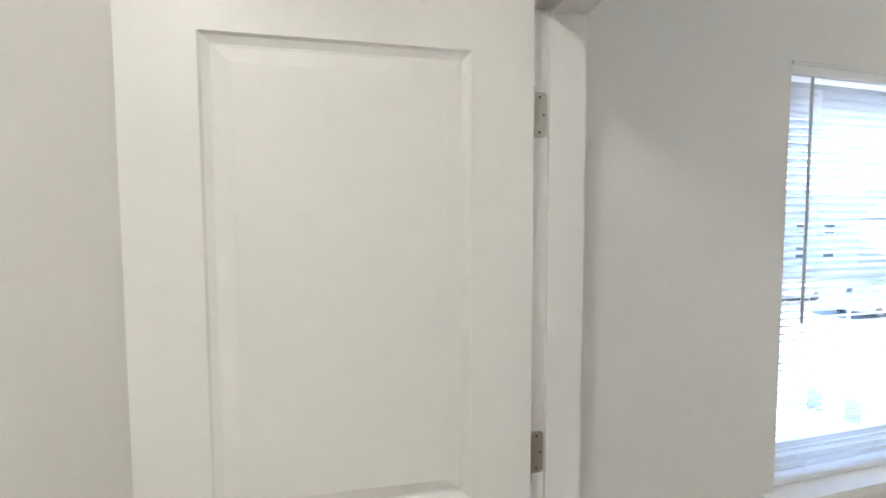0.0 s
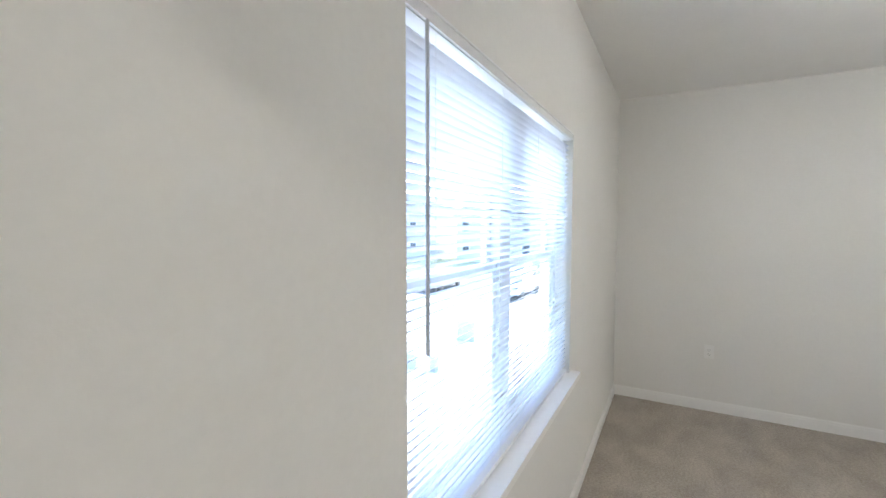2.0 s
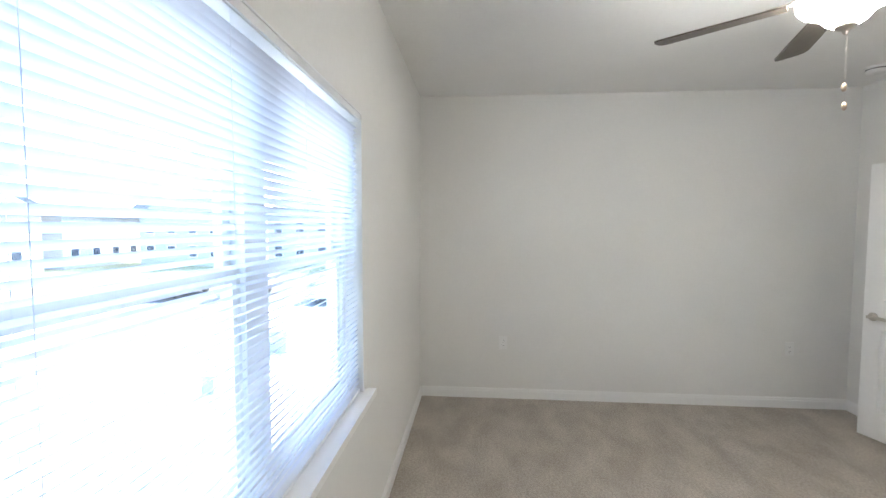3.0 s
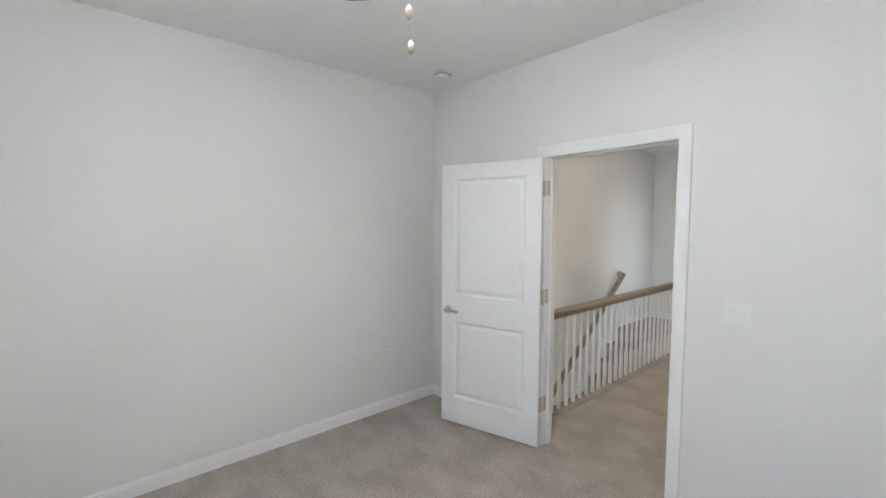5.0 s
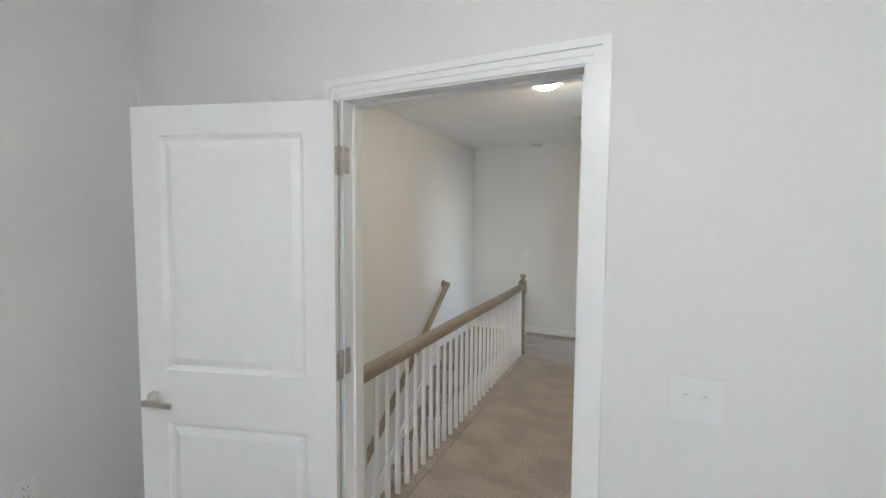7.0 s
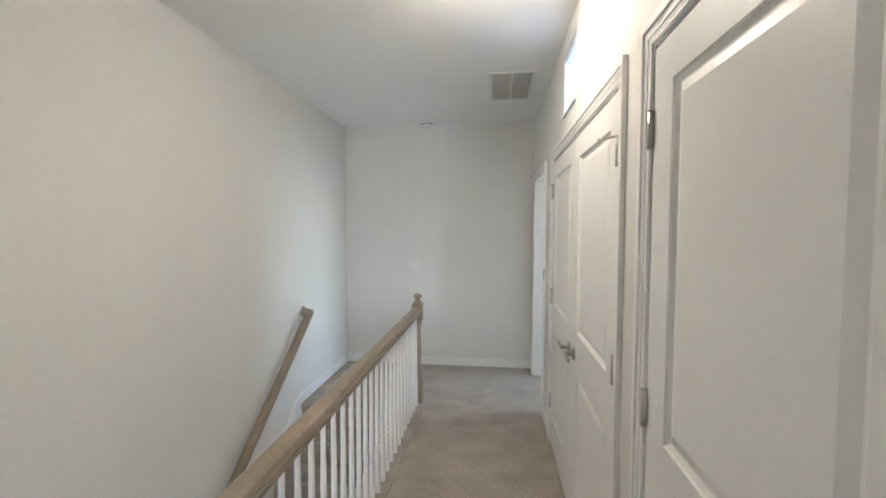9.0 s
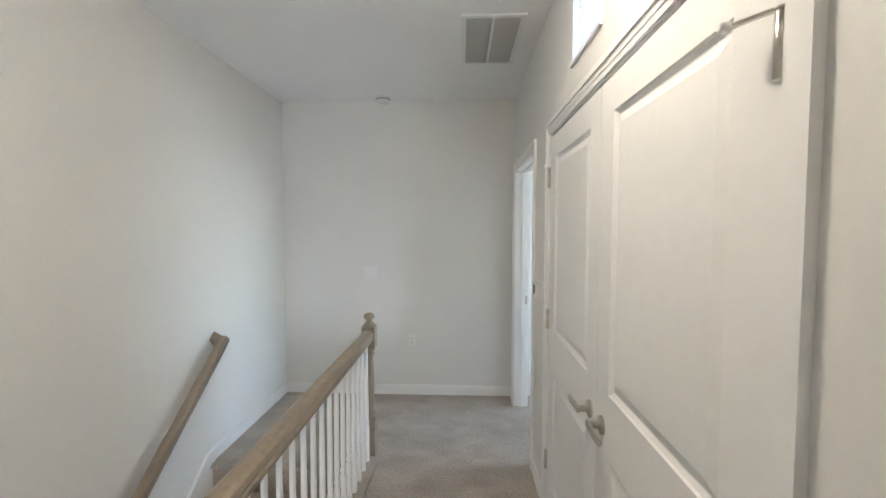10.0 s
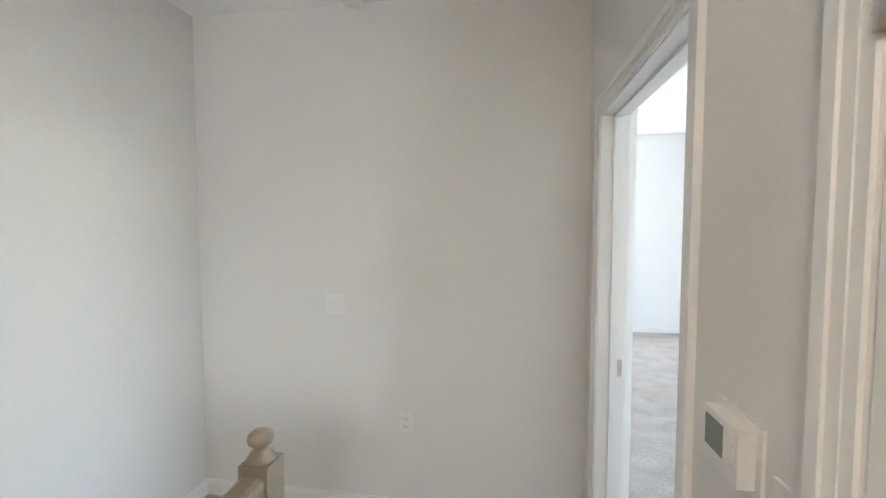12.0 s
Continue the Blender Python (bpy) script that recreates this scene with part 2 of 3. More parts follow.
# The west opening is unseen, made for the added fill lamp.
setting("wall_bright_room", boxes((XR - T - .1, FY0, 0, XR - T, YE, FH), (FX0, FY0 - .12, 0, 2.25, FY0, FH), (3.25, FY0 - .12, 0, XR - T, FY0, FH), (2.25, FY0 - .12, 0, 3.25, FY0, 1.03), (2.25, FY0 - .12, 2.49, 3.25, FY0, FH), (FX0 - .1, FY0 - .12, 0, FX0, -8.3, FH), (FX0 - .1, -6.7, 0, FX0, OD1 + .1, FH), (FX0 - .1, -8.3, 0, FX0, -6.7, .9), (FX0 - .1, -8.3, 2.3, FX0, -6.7, FH), (FX0, OD1 + .03, 0, 2.7, OD1 + .10, FH), (2.7, OD1 + .03, 2.15, XR - T, OD1 + .10, FH)), WALL, "pale painted wall of the room beyond", "wall")

setting("floor", boxes((-1.1, YD - T, -.3, XF + .3, YO, 0), (2.6, YS, -.3, XS, YD - T, 0), (2.7, YE - .12, -.3, XL, YS, 0), (FX0, FY0, -.3, 2.7, OD1 + .1, 0), (2.7, FY0, -.3, XR - T, YE - .12, 0)), CARPET, "greige cut-pile carpet with vacuum marks", "floor")
setting("floor_lower", boxes((XS - .09, -7.9, -3.05, XL, 1.0, -2.95)), CARPET, "carpeted floor at the foot of the stairs", "floor")
# The opening is unseen, cut to let the stair fill through.
setting("wall_lower", boxes((4.61, -1.55, -2.95, 4.72, -1.5, -.3), (5.61, -1.55, -2.95, XL, -1.5, -.3), (4.72, -1.55, -1.5, 5.61, -1.5, -.3), (4.55, YD - T, -2.95, 4.61, -1.5, -.3)), WALL, "plain painted wall at the foot of the stairs, unseen opening for fill light", "wall")
setting("ceiling", boxes((-1.1, YD - T, H, XF + .3, YO, H + .12), (XR - T, YE - .12, H, XL + .12, YD - T, H + .12)), CEIL, "flat white painted ceiling", "ceiling")
setting("ceiling_bright_room", boxes((FX0 - .1, FY0 - .12, FH, XR - T, OD1 + .1, FH + .12)), CEIL, "white ceiling of the room beyond", "ceiling")
setting("ceiling_closet", boxes((2.6, OD1 + .10, 2.15, XR - T - .001, YD - T - .001, 2.22)), CEIL, "closet ceiling", "ceiling")


# ---- trim ----
def skirting(name, runs):
    """Baseboards along wall faces: each run x0, y0, x1, y1 and the side the room lies on."""
    top = thing(name, Matrix(), "white painted baseboard along the carpet", "baseboard", kind="structure")
    for x0, y0, x1, y1, nx, ny in runs:
        bm = bmesh.new()
        for d, z0, z1 in ((.013, 0, .069), (.009, .069, .084), (.005, .084, .092)):
            box(bm, x0, y0, z0, x1 + nx * d if nx else x1, y1 + ny * d if ny else y1, z1)
        part("board", bm, TRIM, top)


CW = .066
skirting("baseboard_bedroom", [(XB, YW, XF, YW, 0, -1), (XF, YD, XF, YW - .013, -1, 0), (XB, YD, DX0 - CW - .008, YD, 0, 1), (DX1 + CW + .008, YD, XF - .013, YD, 0, 1), (XB, YD + .013, XB, BD0 - CW - .008, 1, 0)])
skirting("baseboard_hall", [(XR, YE, XL, YE, 0, 1), (XL, YE + .013, XL, YS - .02, -1, 0), (XR, CD0 - CW - .008, XR, OD1 + CW + .008, 1, 0), (XR, CD1 + CW + .008, XR, ND0 - CW - .008, 1, 0), (XR, OD0 - CW - .008, XR, YE + .013, 1, 0)])
skirting("baseboard_bright_room", [(FX0, FY0, XR - T - .1, FY0, 0, 1)])


def casing_bars(bm, a0, a1, top, put):
    """Stepped casing round an opening from a0 to a1; put(a, d, z) gives the place."""
    for o, i, d in ((0, .024, .018), (.024, .046, .012), (.046, CW, .009)):
        for lo, hi, z0, z1 in ((a0 - .006 - CW + o, a0 - .006 - CW + i, 0, top + .006 + CW - o), (a1 + .006 + CW - i, a1 + .006 + CW - o, 0, top + .006 + CW - o), (a0 - .006 - CW + i, a1 + .006 + CW - i, top + .006 + CW - i, top + .006 + CW - o)):
            box(bm, *put(lo, 0, z0), *put(hi, d, z1))


def doorway(name, a0, a1, top, face0, face1, along, label, sides=(1, 1)):
    """Jambs, stop and casing of a doorway in a wall between face0 and face1 (face1 the larger)."""
    root = thing(name, Matrix(), label, "door frame", kind="structure")
    swap = (lambda a, d, z: (a, d, z)) if along == "x" else (lambda a, d, z: (d, a, z))
    e = .002
    bm = bmesh.new()
    for lo, hi, z0, z1 in ((a0 - .019, a0, 0, top + .019), (a1, a1 + .019, 0, top + .019), (a0, a1, top, top + .019)):
        box(bm, *swap(lo, face0 - e, z0), *swap(hi, face1 + e, z1))
    part("jamb", bm, TRIM, root)
    mid = (face0 + face1) / 2 - .01
    bm = bmesh.new()
    for lo, hi, z0, z1 in ((a0, a0 + .011, 0, top), (a1 - .011, a1, 0, top), (a0 + .011, a1 - .011, top - .011, top)):
        box(bm, *swap(lo, mid - .016, z0), *swap(hi, mid + .016, z1))
    part("stop", bm, TRIM, root)
    if sides[0]:
        bm = bmesh.new()
        casing_bars(bm, a0, a1, top, lambda a, d, z: swap(a, face0 - d, z))
        part("casing", bm, TRIM, root)
    if sides[1]:
        bm = bmesh.new()
        casing_bars(bm, a0, a1, top, lambda a, d, z: swap(a, face1 + d, z))
        part("casing", bm, TRIM, root)
    return root


doorway("door_frame_1", BD0, BD1, DHB, XB - T, XB, "y", "white painted casing of the bath doorway")
doorway("door_frame_2", DX0, DX1, DH, YD - T, YD, "x", "white painted casing of the bedroom doorway", (0, 1))
doorway("door_frame_3", ND0, ND1, DH, XR - T, XR, "y", "white painted casing of the single closet door", (0, 1))
doorway("door_frame_4", CD0, CD1, DH, XR - T, XR, "y", "white painted casing of the double closet doors", (0, 1))
df5 = doorway("door_frame_5", OD0, OD1, DH, XR - T, XR, "y", "white painted casing of the open doorway to the bright room", (0, 1))
part("strike_plate", boxes((3.405, OD0 + .0005, .91, 3.437, OD0 + .003, .985), bevel=.001), NICKEL, df5, "satin nickel strike plate")


def jamb_leaf(root, a0, a1, at, z, tall, along):
    """Round-cornered hinge leaf on a jamb, from a0 (the knuckle) to a1, with three screws; at is the jamb's face."""
    r, k = .008, (1 if a1 > a0 else -1)
    line = [(a0, -tall / 2)]
    for i in range(5):
        t = math.pi / 2 * i / 4
        line.append((a1 - k * r + k * r * math.sin(t), -tall / 2 + r - r * math.cos(t)))
    line += [(u, -v) for u, v in reversed(line)]

    def plate(outline, d):
        bm = bmesh.new()
        put = (lambda u, w, v: (u, at - w, z + v)) if along == "x" else (lambda u, w, v: (at - w, u, z + v))
        loops = [[bm.verts.new(put(u, w, v)) for u, v in outline] for w in (-.001, d)]
        bm.faces.new(loops[0])
        bm.faces.new(list(reversed(loops[1])))
        n = len(outline)
        for i in range(n):
            bm.faces.new((loops[0][i], loops[1][i], loops[1][(i + 1) % n], loops[0][(i + 1) % n]))
        bmesh.ops.recalc_face_normals(bm, faces=bm.faces)
        return bm

    leaf = part("hinge_leaf", plate(line, .0025), NICKEL, root, "satin nickel hinge leaf on the jamb")
    for u, v in ((.45, .39), (.75, 0), (.45, -.39)):
        c = a0 + (a1 - a0) * u
        part("screw", plate([(c + .0028 * math.cos(q * math.pi / 4), v * tall + .0028 * math.sin(q * math.pi / 4)) for q in range(8)], .0031), SCREW, leaf, "dark recessed screw head")


# ---- doors ----
def slab(w, h, panels, t=.035, stile=.115):
    """A moulded two-panel door slab: x from the hinge, y through it, z up."""
    bm = bmesh.new()
    x0, x1 = stile, w - stile

    def quad(*p):
        bm.faces.new([bm.verts.new(c) for c in p])

    for y, s in ((0, 1), (t, -1)):
        rects = [(0, 0, x0, h), (x1, 0, w, h), (x0, 0, x1, panels[0][0]), (x0, panels[0][1], x1, panels[1][0]), (x0, panels[1][1], x1, h)]
        for a, b, c, d in rects:
            quad((a, y, b), (c, y, b), (c, y, d), (a, y, d))
        for z0, z1 in panels:
            prev = None
            for off, dep in ((0, 0), (.004, .006), (.016, .012), (.021, .012), (.048, .0035), (.052, .0035)):
                ring = [(x0 + off, y + s * dep, z0 + off), (x1 - off, y + s * dep, z0 + off), (x1 - off, y + s * dep, z1 - off), (x0 + off, y + s * dep, z1 - off)]
                if prev:
                    for i in range(4):
                        quad(prev[i], prev[(i + 1) % 4], ring[(i + 1) % 4], ring[i])
                prev = ring
            quad(*prev)
    for p in (((0, 0, 0), (0, t, 0), (0, t, h), (0, 0, h)), ((w, 0, 0), (w, t, 0), (w, t, h), (w, 0, h)), ((0, 0, 0), (w, 0, 0), (w, t, 0), (0, t, 0)), ((0, 0, h), (w, 0, h), (w, t, h), (0, t, h))):
        quad(*p)
    bmesh.ops.remove_doubles(bm, verts=bm.verts, dist=.0002)
    bmesh.ops.recalc_face_normals(bm, faces=bm.faces)
    return bm


def lever(x, z, y, s, turn):
    """Lever handle on the face at y, standing out along s, the lever running along turn."""
    bm = lathe([(.031, 0), (.031, .006), (.027, .010), (.012, .012), (.0105, .05), (.008, .053)], 24, "Y")
    if s < 0:
        bm.transform(Matrix.Diagonal((1, -1, 1, 1)))
    bm.transform(Matrix.Translation((x, y, z)))
    other = sweep([(x - turn * .012, y + s * .046, z), (x + turn * .03, y + s * .048, z + .002), (x + turn * .075, y + s * .05, z), (x + turn * .112, y + s * .046, z - .004)],
                  [(-.0055, -.009), (-.003, -.011), (.003, -.011), (.0055, -.009), (.0055, .009), (.003, .011), (-.003, .011), (-.0055, .009)])
    me = bpy.data.meshes.new("tmp")
    other.to_mesh(me)
    other.free()
    bm.from_mesh(me)
    bpy.data.meshes.remove(me)
    bmesh.ops.recalc_face_normals(bm, faces=bm.faces)
    return bm


def hinge(side, open_leaf, y=0.0, tall=.1):
    """Butt hinge at the hinge edge x = 0: knuckle, screws and, on an open door, both leaves."""
    k2 = tall / 2
    bm = lathe([(.0085, -k2), (.0085, k2)], 14, at=(-.004, y + side * .006, 0))
    k = lathe([(.0095, k2), (.0095, k2 + .004), (.003, k2 + .007)], 12, at=(-.004, y + side * .006, 0))
    me = bpy.data.meshes.new("tmp")
    k.to_mesh(me)
    k.free()
    bm.from_mesh(me)
    bpy.data.meshes.remove(me)
    for z in (-.03, -.01, .01, .03):
        box(bm, -.0112, y + side * .0035, z - .0006, .003, y + side * .0128, z + .0006)
    if open_leaf:
        box(bm, -.0035, y, -k2, -.0005, y - side * .032, k2)
    return bm


def door(name, m, w, label, side, open_leaf=False, handles=((0, -1), (1, -1)), hinges=(1.822, 1.07, .30), stop=False, h=2.03, group="", stile=.115, hinge_h=.1, panels=((.21, .815), (1.025, 1.92))):
    root = thing(name, m, label, "door", group)
    s = part("slab", slab(w, h, panels, stile=stile), DOOR, root)
    for f, turn in handles:
        part("lever_handle", lever(w - .062, .905, (0, .035)[f], (-1, 1)[f], turn), NICKEL, s, "satin nickel lever handle")
    y = .035 if side > 0 else 0
    for z in hinges:
        bm = hinge(side, open_leaf, y, hinge_h)
        bm.transform(Matrix.Translation((0, 0, z)))
        part("hinge", bm, NICKEL, s, "satin nickel butt hinge")
    if open_leaf:
        part("latch_plate", boxes((w - .0005, .007, .875, w + .0012, .028, .935)), NICKEL, s)
    if stop:
        bm = sweep([(-.004, y + side * .008, hinges[0] + .052), (.03, y + side * .03, hinges[0] + .052), (.055, y + side * .045, hinges[0] + .052)], [(-.004, -.003), (.004, -.003), (.004, .003), (-.004, .003)])
        part("door_stop", bm, NICKEL, s, "hinge-pin door stop arm")
        part("bumper", lathe([(.009, 0), (.009, .012), (.006, .016)], 14, "Y" if side > 0 else "Y", (.055, y + side * .045, hinges[0] + .052)), PLASTIC, s, "white rubber bumper")
    return root


# bath door, swung into the bath and seen face on
door("bath_door", pose(1.180, .829, .012, 0, 0, 176.3), .709, "white two-panel interior door standing open beside the bath wall", -1, True, ((0, -1), (1, -1)), panels=((.21, .85), (1.066, 1.926)), hinges=(1.825, 1.13, .30), stile=.122, hinge_h=.089)
# bedroom door, wide open towards the far wall
door("bedroom_door", pose(4.358, -2.705, .012, 0, 0, 16.2), .81, "white two-panel interior door standing wide open beside its doorway", -1, True, ((0, -1), (1, -1)))
# hall closets
door("closet_door", pose(XR + .001, ND0 + .003, .012, 0, 0, 90) , .789, "closed white two-panel closet door in the hall", -1, False, ((0, -1),), stop=False, group="closet doors")
door("closet_door", pose(XR + .001, CD0 + .003, .012, 0, 0, 90), .80, "closed white two-panel closet door, half of a pair", -1, False, ((0, -1),), stop=True, group="closet doors")


def mirrored_door():
    """The pair's other half, hinged on the opposite side."""
    root = door("closet_door", pose(XR + .001, CD1 - .003, .012, 0, 0, -90), .80, "closed white two-panel closet door, half of a pair", 1, False, ((1, -1),), stop=True, group="closet doors")
    root.matrix_world = pose(XR + .001 - .035, CD1 - .003, .012, 0, 0, -90)
    return root


mirrored_door()

for z in (1.837, 1.142, .312):
    jamb_leaf(bpy.data.objects["door_frame_1"], XB - T + .001, XB - T + .030, BD1, z, .089, "x")
for z in (1.842, 1.087, .312):
    jamb_leaf(bpy.data.objects["door_frame_2"], YD - .001, YD - .032, DX1, z, .1, "y")


# ---- bedroom window and blind ----
def window(name, x0, x1, z0, z1, y, label, two=True, mid=1.455):
    """A vinyl single-hung window, doubled, facing along y; y is the middle of its frame."""
    root = thing(name, Matrix(), label, "window", kind="structure")
    f, d = .05, .035
    part("window_frame", boxes((x0, y - d, z0, x0 + f, y + d, z1), (x1 - f, y - d, z0, x1, y + d, z1), (x0 + f, y - d, z0, x1 - f, y + d, z0 + f), (x0 + f, y - d, z1 - f, x1 - f, y + d, z1), bevel=.003), VINYL, root)
    c = (x0 + x1) / 2
    bays = ((x0 + f, c - .055), (c + .055, x1 - f)) if two else ((x0 + f, x1 - f),)
    if two:
        part("mullion", boxes((c - .055, y - d - .002, z0 + f, c + .055, y + d - .004, z1 - f), bevel=.004), VINYL, root)
    for a, b in bays:
        for s0, s1, off in ((z0 + f, mid + .02, -.012), (mid - .02, z1 - f, .012)):
            k = .036
            sash = part("sash", boxes((a, y + off - .011, s0, a + k, y + off + .011, s1), (b - k, y + off - .011, s0, b, y + off + .011, s1), (a + k, y + off - .011, s0, b - k, y + off + .011, s0 + k), (a + k, y + off - .011, s1 - k, b - k, y + off + .011, s1), bevel=.002), VINYL, root)
            p = part("pane", boxes((a + k, y + off - .003, s0 + k, b - k, y + off + .003, s1 - k)), GLASS, sash)
            p.visible_shadow = False
    return root


w1 = window("window_1", WX0, WX1, WZ0, WZ1, YO - .045, "white vinyl double single-hung window behind a blind")
part("window_sill", boxes((WX0 - .05, YW - .05, WZ0 - .03, WX1 + .05, YW + .0005, WZ0), (WX0 + .001, YW + .0005, WZ0 - .03, WX1 - .001, YO - .08, WZ0), bevel=.004), TRIM, w1, "white painted sill with rounded nose")

SP, SW = .0225, .0275


def blind(name, x0, x1, z0, z1, y, label, tilt=32, pitch=SP, wand=True):
    root = thing(name, pose(x0, y, z0), label, "blind")
    w, h = x1 - x0, z1 - z0
    part("headrail", boxes((0, -.02, h - .036, w, .022, h - .001), bevel=.003), VINYL, root, "white steel headrail")
    part("valance", boxes((-.002, -.028, h - .034, w + .002, -.022, h - .003), (-.002, -.032, h - .008, w + .002, -.022, h - .002), bevel=.002), VINYL, root)
    part("bottom_rail", boxes((.002, -.016, .004, w - .002, .016, .018), bevel=.004), VINYL, root)
    bm = bmesh.new()
    a = radians(tilt)
    rows = []
    for i in range(6):
        s = (i / 5 - .5) * SW
        crown = .0028 * (1 - (2 * i / 5 - 1) ** 2)
        rows.append((s * math.cos(a) + crown * math.sin(a), -s * math.sin(a) + crown * math.cos(a)))
    lines = [[bm.verts.new((x, yy, z)) for yy, z in rows] for x in (0.003, w - .003)]
    for i in range(5):
        bm.faces.new((lines[0][i], lines[1][i], lines[1][i + 1], lines[0][i + 1])).smooth = True
    me = mesh("slat", bm, SLAT)
    n = int((h - .075) / pitch)
    for k in range(n):
        shared("slat", me, root, pose(0, 0, .036 + k * pitch, random.uniform(-1.5, 1.5), 0, 0))
    for x in ((.14, w * .37, w * .63, w - .14) if w > 1 else (.1, w - .1)):
        for yy in (-.0145, .0145):
            part("ladder_cord", boxes((x - .0004, yy - .0004, .012, x + .0004, yy + .0004, h - .036)), CORD, root)
    if wand:
        part("tilt_wand", lathe([(.0045, 0), (.0045, h * .56), (.002, h * .565)], 8, at=(.06, -.04, h - .036 - h * .57)), CORD, root, "clear grey tilt wand")
    return root


blind("mini_blind", WX0 + .006, WX1 - .006, WZ0 + .002, WZ1, YW + .03, "white horizontal mini blind, slats half open, in the window recess")


# ---- ceiling fan with light ----
def ceiling_fan(x, y):
    root = thing("ceiling_fan", pose(x, y, H - .022), "brushed nickel ceiling fan with brown blades and a lit glass bowl", "ceiling fan")
    part("canopy", lathe([(.03, -.055), (.062, -.035), (.072, -.008), (.072, .022)]), NICKEL, root)
    part("downrod", lathe([(.0125, -.12), (.0125, -.05)], 16), NICKEL, root)
    part("motor", lathe([(.03, -.105), (.085, -.115), (.115, -.14), (.12, -.18), (.105, -.215), (.085, -.235), (.08, -.26), (.075, -.275)][::-1]), NICKEL, root)
    part("bowl", lathe([(.014, -.405), (.04, -.40), (.062, -.385), (.078, -.362), (.105, -.345), (.133, -.33), (.147, -.312), (.148, -.295), (.135, -.282), (.09, -.277)]), BOWL, root, "lit frosted bell-shaped glass bowl")
    part("finial", lathe([(.004, -.435), (.010, -.428), (.012, -.418), (.03, -.412), (.033, -.404), (.028, -.400)]), NICKEL, root)
    for k in range(5):
        a = radians(52 + 72 * k)
        turn = Matrix.Rotation(a, 4, "Z")
        bm = bmesh.new()
        out = [(.17, -.045), (.2, -.052), (.45, -.064), (.615, -.068), (.638, -.058), (.645, -.03), (.645, .03), (.638, .058), (.615, .068), (.45, .064), (.2, .052), (.17, .045)]
        for z in (-.004, .004):
            bm.faces.new([bm.verts.new((u, v, z)) for u, v in out])
        vs = bm.verts[:]
        k2 = len(out)
        for i in range(k2):
            bm.faces.new((vs[i], vs[(i + 1) % k2], vs[k2 + (i + 1) % k2], vs[k2 + i]))
        bmesh.ops.recalc_face_normals(bm, faces=bm.faces)
        bm.transform(turn @ Matrix.Translation((0, 0, -.285)) @ Matrix.Rotation(radians(-12), 4, "X"))
        blade = part("blade", bm, BLADE, root)
        bm = sweep([(.08, 0, -.245), (.12, 0, -.262), (.165, 0, -.276), (.235, 0, -.278)], [(-.018, -.003), (.018, -.003), (.018, .003), (-.018, .003)])
        bm.transform(turn)
        part("blade_iron", bm, NICKEL, blade, "nickel blade bracket")
    for dx, dy, n in ((-.02, .012, .20), (.012, -.018, .26)):
        bm = bmesh.new()
        for i in range(int(n / .006)):
            bmesh.ops.create_icosphere(bm, subdivisions=1, radius=.0012, matrix=Matrix.Translation((dx, dy, -.415 - i * .006)))
        chain = part("pull_chain", bm, NICKEL, root)
        part("chain_pull", lathe([(.003, -.03), (.0075, -.024), (.008, -.008), (.003, 0)], 12, at=(dx, dy, -.415 - n)), PULL, chain, "small wooden chain pull")
    return root


ceiling_fan(3.44, -.88)


# ---- fittings ----
def smoke_alarm(x, y):
    root = thing("smoke_alarm", pose(x, y, H), "round white plastic smoke alarm on the ceiling", "smoke alarm")
    part("base", lathe([(.07, -.012), (.072, -.004), (.07, 0)]), PLASTIC, root)
    part("cover", lathe([(.03, -.048), (.05, -.046), (.058, -.038), (.062, -.024), (.063, -.012)]), PLASTIC, root)
    # Dark band coloured as the shade inside the alarm's vents.
    part("grille_ring", lathe([(.0635, -.022), (.0635, -.017)]), DARK, root)
    part("test_button", lathe([(.006, -.051), (.009, -.049), (.0095, -.0475)], 16, at=(.02, .01, 0)), PLASTIC, root)


smoke_alarm(5.11, -2.43)
smoke_alarm(4.69, -7.51)


def wall_plate(name, m, w, h, label, category, kind):
    """A wall plate facing local -y, its middle at the origin."""
    root = thing(name, m, label, category)
    bm = boxes((-w / 2, -.006, -h / 2, w / 2, 0, h / 2), bevel=.003)
    p = part("plate", bm, PLASTIC, root)
    if kind == "outlet":
        for z in (-.02, .02):
            r = part("receptacle", boxes((-.017, -.009, z - .014, .017, -.005, z + .014), bevel=.004), PLASTIC, root)
            # Raised dark strips hold the shade of the outlet holes.
            part("slot", boxes((-.008, -.0096, z - .005, -.006, -.0088, z + .005), (.006, -.0096, z - .004, .008, -.0088, z + .004), (-.002, -.0096, z - .011, .002, -.0088, z - .008)), DARK, r)
    elif kind == "blank":
        pass
    else:
        n = kind
        for i in range(n):
            x = (i - (n - 1) / 2) * .046
            part("toggle", boxes((x - .0045, -.016, -.004, x + .0045, -.005, .012), bevel=.002), PLASTIC, root)
            for z in (-.03, .03):
                part("screw", lathe([(.003, 0), (.003, .0015)], 10, "Y", (x, -.0072, z)), PLASTIC, root)
    return root


wall_plate("outlet", pose(XF, .215, .515, 0, 0, -90), .072, .116, "white duplex outlet on the bedroom wall", "outlet", "outlet")
wall_plate("outlet", pose(XF, -2.25, .52, 0, 0, -90), .072, .116, "white duplex outlet on the bedroom wall", "outlet", "outlet")
wall_plate("outlet", pose(4.444, YE, .519, 0, 0, 180), .072, .116, "white duplex outlet on the hall's end wall", "outlet", "outlet")
